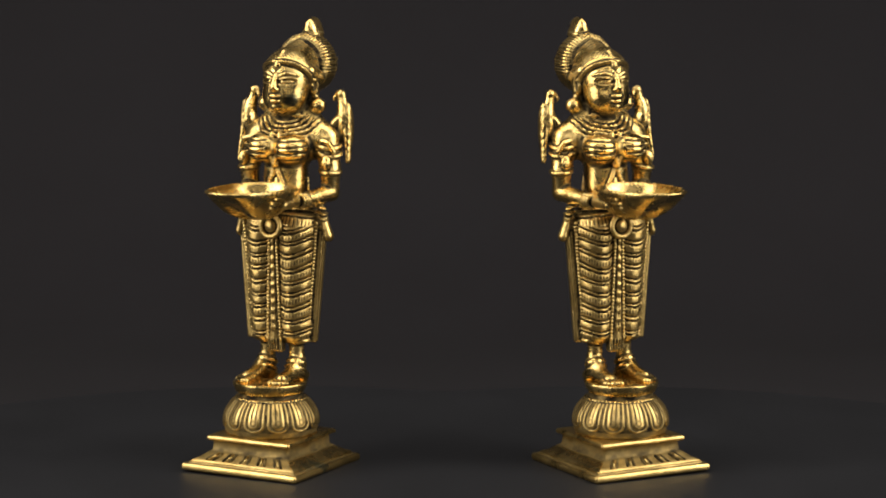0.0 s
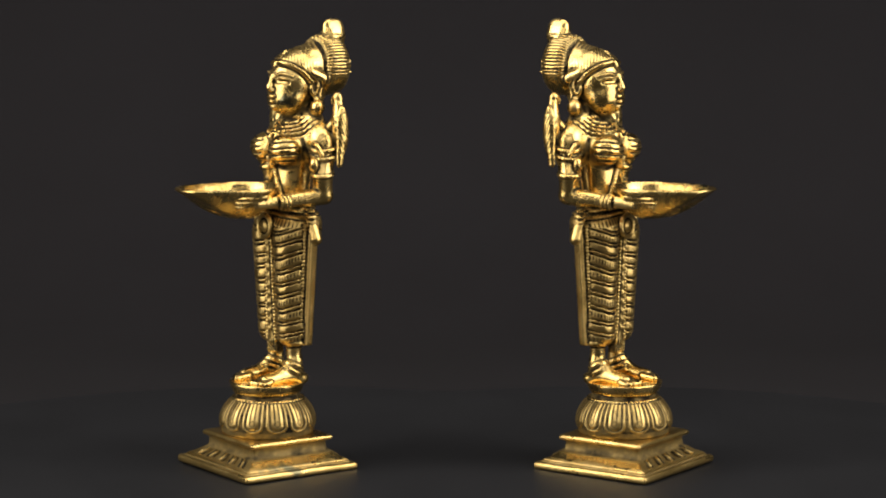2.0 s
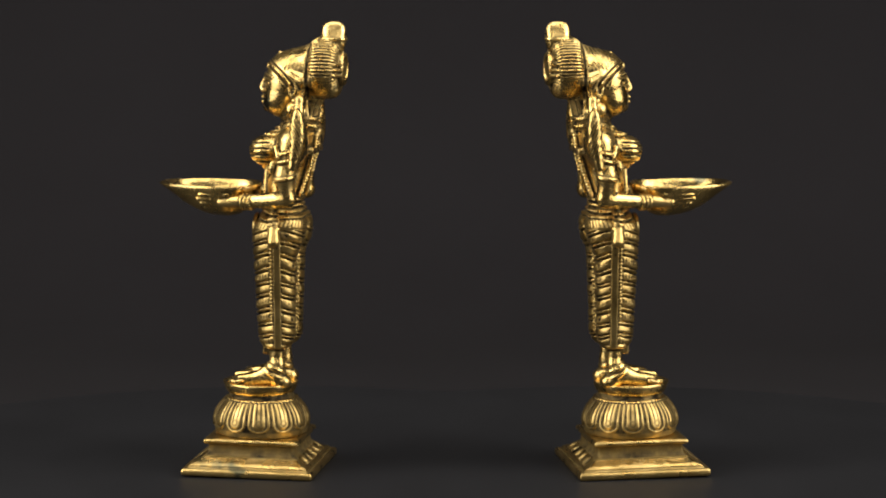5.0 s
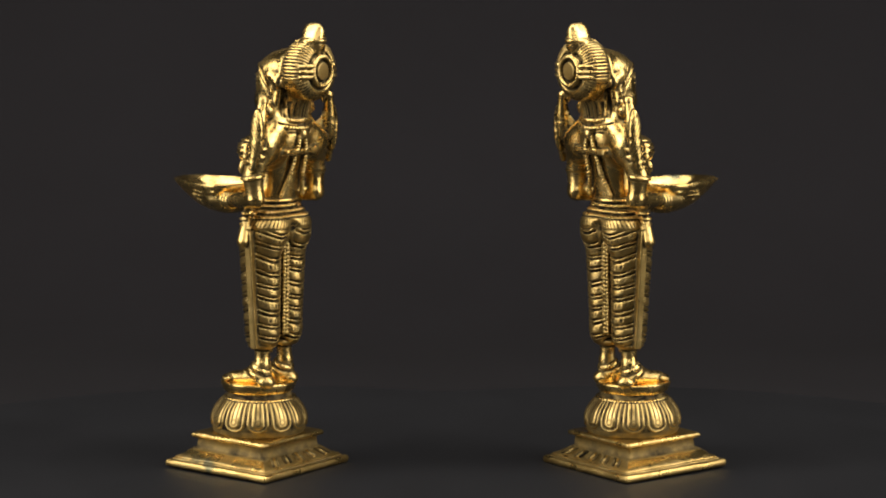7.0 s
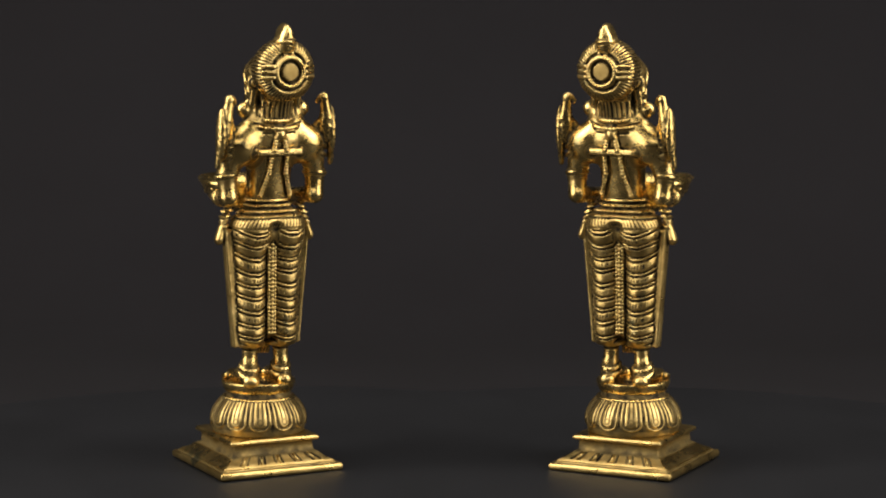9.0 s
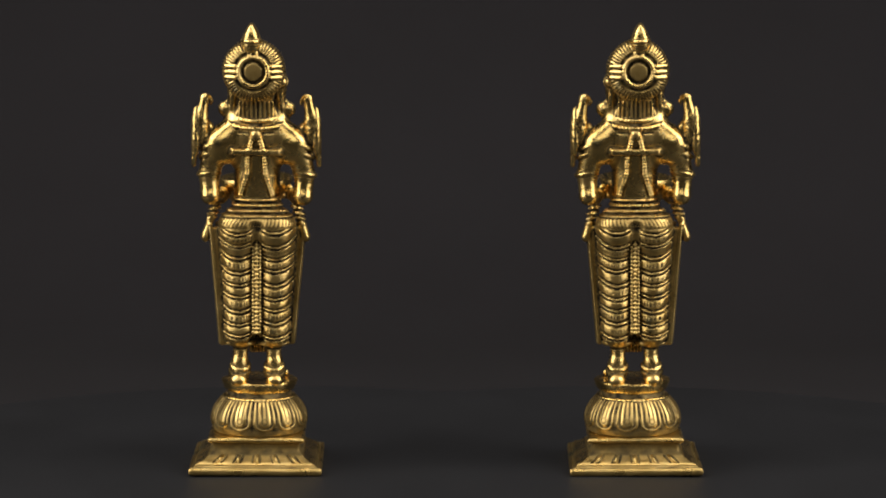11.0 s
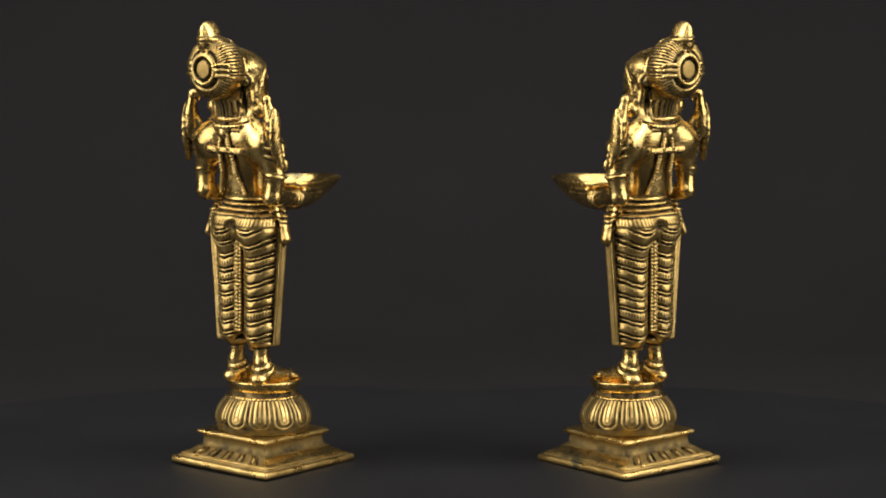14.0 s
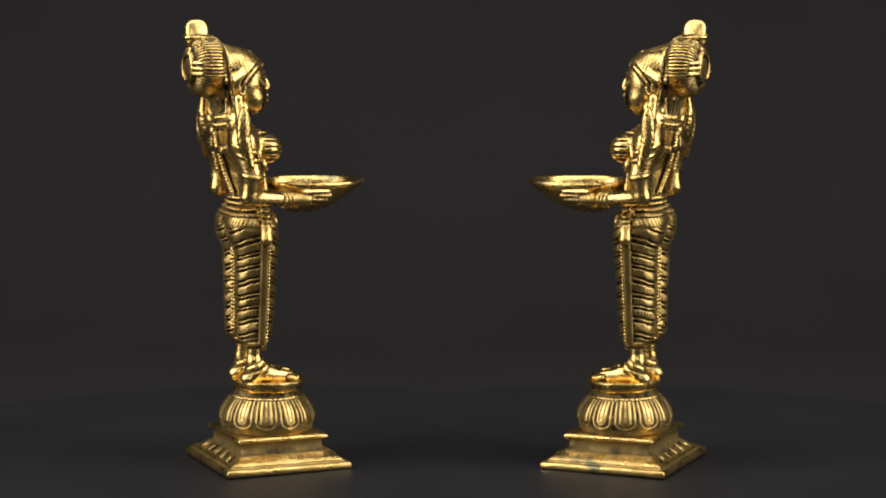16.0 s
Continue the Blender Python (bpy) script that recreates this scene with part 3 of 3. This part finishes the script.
def square_stack(levels, soft, seg=4, per=10):
    """A square block with rounded corners, built up from (half width, height) levels in mm."""
    bm = bmesh.new()
    loops = []
    for half, z in levels:
        pts = []
        for q in range(4):
            for i in range(seg + 1):
                a = math.pi / 2 * (q + i / seg)
                cx, cy = ((1, 1), (-1, 1), (-1, -1), (1, -1))[q]
                pts.append(((half - soft) * cx + soft * math.cos(a), (half - soft) * cy + soft * math.sin(a)))
        full = []
        for i, p in enumerate(pts):
            nx = pts[(i + 1) % len(pts)]
            full.append(p)
            if math.dist(p, nx) > half:
                full += [(p[0] + (nx[0] - p[0]) * k / per, p[1] + (nx[1] - p[1]) * k / per) for k in range(1, per)]
        wob = [noise.noise(Vector((x * 0.09, y * 0.09, z * 0.3))) * 0.35 for x, y in full]
        loops.append([bm.verts.new((x / 1000, y / 1000, (z + (w if z > 0.5 else 0)) / 1000)) for (x, y), w in zip(full, wob)])
    for a, b in zip(loops, loops[1:]):
        for i in range(len(a)):
            j = (i + 1) % len(a)
            bm.faces.new((a[i], a[j], b[j], b[i]))
    bm.faces.new(loops[-1])
    bm.faces.new(loops[0][::-1])
    bmesh.ops.recalc_face_normals(bm, faces=bm.faces)
    return bm


def lathe(profile, n, wave=None, shift=(0.0, 0.0)):
    bm = bmesh.new()
    rows = []
    for r, z in profile:
        row = []
        for i in range(n):
            a = 2 * math.pi * i / n
            rr = r + (wave(a, z) if wave else 0.0)
            row.append(bm.verts.new((rr * math.cos(a) / 1000 + shift[0] / 1000, rr * math.sin(a) / 1000 + shift[1] / 1000, z / 1000)))
        rows.append(row)
    for a, b in zip(rows, rows[1:]):
        for i in range(n):
            bm.faces.new((a[i], a[(i + 1) % n], b[(i + 1) % n], b[i]))
    bm.faces.new(rows[-1])
    bm.faces.new(rows[0][::-1])
    bmesh.ops.recalc_face_normals(bm, faces=bm.faces)
    return bm


def dome_radius(z):
    t = min(max((z - 21.0) / 23.0, 0.0), 1.0)
    return 27.9 + 7.8 * t - 14.4 * t ** 2.4 + (-1.2 if t < 0.02 else 0)


def darken_from(ob, fn):
    """Darkens the brass by fn of the mesh's own local coordinates in mm, slightly mottled."""
    me = ob.data
    at = me.attributes.new("patina_shade", "FLOAT", "POINT")
    at.data.foreach_set("value", [min(1.0, max(0.0, fn(v.co * 1000) + 0.3 * noise.noise(v.co * 160))) for v in me.vertices])


PETALS = 12


def petal_bm():
    """One lotus petal lying on the dome: a raised tongue inside a raised rim, at angle 0."""
    bm = bmesh.new()
    nu, nv = 26, 26
    dirt_shade = bm.verts.layers.float.new("patina_shade")
    half = math.pi / PETALS * 0.97
    grid = []
    for j in range(nv + 1):
        v = j / nv
        z = 25.0 + 17.6 * v
        row = []
        for i in range(nu + 1):
            u = i / nu * 2 - 1
            e = max(abs(u), 0.0)
            d = math.hypot(u, min(0.0, (v - 0.30) / 0.30))
            rim = math.exp(-((d - 0.82) / 0.12) ** 2)
            tongue = 1.0 / (1.0 + math.exp((d - 0.46) / 0.05))
            groove = math.exp(-((d - 0.62) / 0.08) ** 2)
            edge = max(0.0, (d - 0.9) / 0.1)
            notch = math.exp(-((math.hypot(u * 1.4, (v - 0.36) / 0.30) - 0.30) / 0.06) ** 2) * (v < 0.5)
            h = 0.45 + 0.45 * rim + 0.55 * tongue - 0.45 * groove - 0.25 * notch - 1.4 * min(1.0, edge)
            h += 0.22 * math.cos(u * 16) * max(0.0, v - 0.35)
            h *= 1.0 - 0.55 * v
            r = dome_radius(z) + h
            a = u * half
            vert = bm.verts.new((r * math.cos(a) / 1000, r * math.sin(a) / 1000, z / 1000))
            strand = max(0.0, -math.cos(u * 16)) * min(1.0, max(0.0, v - 0.3) * 3)
            vert[dirt_shade] = min(1.0, 1.4 * math.exp(-((d - 0.62) / 0.095) ** 2) + max(0.0, (d - 0.90) / 0.06) + 0.9 * notch + 1.3 * strand + 0.12 + 0.25 * max(0.0, noise.noise(Vector((u * 2.0, v * 3.0, 0.0)))))
            row.append(vert)
        grid.append(row)
    for j in range(nv):
        for i in range(nu):
            bm.faces.new((grid[j][i], grid[j][i + 1], grid[j + 1][i + 1], grid[j + 1][i]))
    return bm


def statuette(mirror):
    """Brass lamp statuette: figure, bowl, and a pedestal with its lotus petals."""
    sx = -1 if mirror else 1
    top = new("statuette")
    tagged(top, "polished antique brass lamp statuette on a square lotus pedestal, turning", "statuette", "pair of mirrored statuettes")
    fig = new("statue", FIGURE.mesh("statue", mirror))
    fig.parent = top
    part("bowl", bowl_bm(sx), BRASS, top, "leaf-shaped polished brass oil bowl")
    base = part("base_plate", square_stack([(39.5, 0.0), (40.5, 0.5), (40.8, 1.5), (40.8, 3.2), (40.3, 4.2), (39.4, 4.6), (38.2, 4.6), (38.0, 4.1), (37.7, 5.0), (37.0, 5.6), (35.0, 5.8)], 1.2), BRASS, top, "thick square brass base plate")
    darken_from(base, lambda p: 0.95 if 37.6 < max(abs(p.x), abs(p.y)) < 38.3 and 3.4 < p.z < 4.8 else 0.5 if p.z > 4.8 else 0.15)
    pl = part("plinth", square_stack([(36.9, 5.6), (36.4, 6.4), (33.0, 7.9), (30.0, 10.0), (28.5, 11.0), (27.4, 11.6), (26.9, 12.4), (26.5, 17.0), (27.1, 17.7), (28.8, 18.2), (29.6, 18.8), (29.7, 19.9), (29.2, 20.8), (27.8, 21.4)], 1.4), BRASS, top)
    # darkest at the wall's foot and below the top slab, dark on the wall
    darken_from(pl, lambda p: 0.85 if 10.8 < p.z < 12.6 or 17.2 < p.z < 18.0 else (0.62 if 12 < p.z < 17.6 else (0.55 if abs(p.y) > abs(p.x) else -0.2) if 7 < p.z < 11.1 else 0.15))
    for q in (0, 2):
        rnd = random.Random(40 + q)
        for g in range(5):
            for k in range(3):
                u = -25.5 + 11.8 * g + 2.2 * k + rnd.uniform(-0.3, 0.3)
                bm = bmesh.new()
                lean = 0.06 + rnd.uniform(-0.03, 0.03)
                ends = []
                for d, z in ((35.2, 7.0), (29.4, 10.7)):
                    ends.append([bm.verts.new(((sx * (u * (d / 34) + w + lean * z)) / 1000, -(d + o) / 1000, (z + o * 0.8) / 1000)) for w, o in ((-0.75, -0.6), (-0.4, 0.8), (0.4, 0.8), (0.75, -0.6))])
                for i in range(4):
                    bm.faces.new((ends[0][i], ends[0][(i + 1) % 4], ends[1][(i + 1) % 4], ends[1][i]))
                bm.faces.new(ends[0])
                bm.faces.new(ends[1])
                bmesh.ops.recalc_face_normals(bm, faces=bm.faces)
                bmesh.ops.rotate(bm, verts=bm.verts, cent=(0, 0, 0), matrix=Matrix.Rotation(sx * math.pi / 2 * q, 3, "Z"))
                bar = part("relief_bar", bm, BRASS, pl)
                darken_from(bar, lambda p: 0.95 if k != 1 else 0.25)
    dome = part("lotus_dome", lathe([(dome_radius(21.2 + 22.8 * i / 24), 21.2 + 22.8 * i / 24) for i in range(25)], 168, lambda a, z: 0.22 * math.cos(84 * a) if z > 30 else 0.0, (sx * -0.8, 0.7)), BRASS, top, "rounded brass lotus cushion with black in its grooves")
    darken_from(dome, lambda p: 0.7 if p.z < 25.6 else 0.95)
    proto = petal_bm()
    pm = bpy.data.meshes.new("petal")
    proto.to_mesh(pm)
    proto.free()
    pm.materials.append(BRASS)
    pm.polygons.foreach_set("use_smooth", [True] * len(pm.polygons))
    for i in range(PETALS):
        ob = new("petal", pm)
        ob.parent = dome
        ob.matrix_basis = pose(sx * -0.0008, 0.0007, 0, 0, 0, sx * (9.0 + 360 / PETALS * i))
    part("bead_ring", lathe([(20.6, 42.2), (21.8, 42.4), (22.4, 43.1), (22.0, 43.9), (20.6, 44.2)], 192, lambda a, z: 0.35 * math.cos(48 * a), (sx * -0.9, 1.0)), BRASS, top)
    neck = part("neck", lathe([(21.4, 42.8), (20.4, 44.0), (19.6, 45.0), (19.8, 48.2)], 96, None, (sx * -0.9, 1.0)), BRASS, top, "dark recessed waist under the standing disc")
    darken_from(neck, lambda p: 0.95)
    part("standing_disc", lathe([(18.0, 46.4), (19.8, 46.6), (21.2, 47.4), (22.3, 49.4), (23.1, 51.8), (23.3, 52.9), (23.1, 53.4), (22.4, 53.7), (20.6, 53.5), (16.0, 53.8), (8.0, 54.2)], 128, lambda a, z: 0.12 * math.sin(3 * a + 1) + 0.3 * math.cos(8 * a), (sx * -1.0, 0.0)), BRASS, top, "smooth round brass standing disc")
    return top


statuette_a = statuette(False)
statuette_b = statuette(True)

CENTRE = Vector((-0.00542, 0.00271, 0.0005))
LEAN = 0.644  # degrees by which each turntable's axis leans inwards
FACING = 180.0


def turn_at(t):
    """The turntable's angle in degrees."""
    u = (t - 8.0) / 8.0
    return 40.245 - 104.100 * u + 8.044 * u ** 2 - 18.784 * u ** 3 - 4.841 * u ** 4 + 13.371 * u ** 5


def motions():
    left, right = [], []
    for i in range(33):
        t = 0.5 * i
        a = turn_at(t)
        on_table = Matrix.Rotation(radians(a), 4, "Z") @ Matrix.Translation(CENTRE) @ Matrix.Rotation(radians(FACING), 4, "Z")
        left.append((t, Matrix.Translation((-AXIS_X, AXIS_Y, 0.0)) @ Matrix.Rotation(radians(LEAN), 4, "Y") @ on_table))
        off_table = Matrix.Rotation(radians(-a), 4, "Z") @ Matrix.Translation((-CENTRE.x, CENTRE.y, CENTRE.z)) @ Matrix.Rotation(radians(-FACING), 4, "Z")
        right.append((t, Matrix.Translation((AXIS_X, AXIS_Y, 0.0)) @ Matrix.Rotation(radians(-LEAN), 4, "Y") @ off_table))
    walk(statuette_a, left)
    walk(statuette_b, right)


motions()
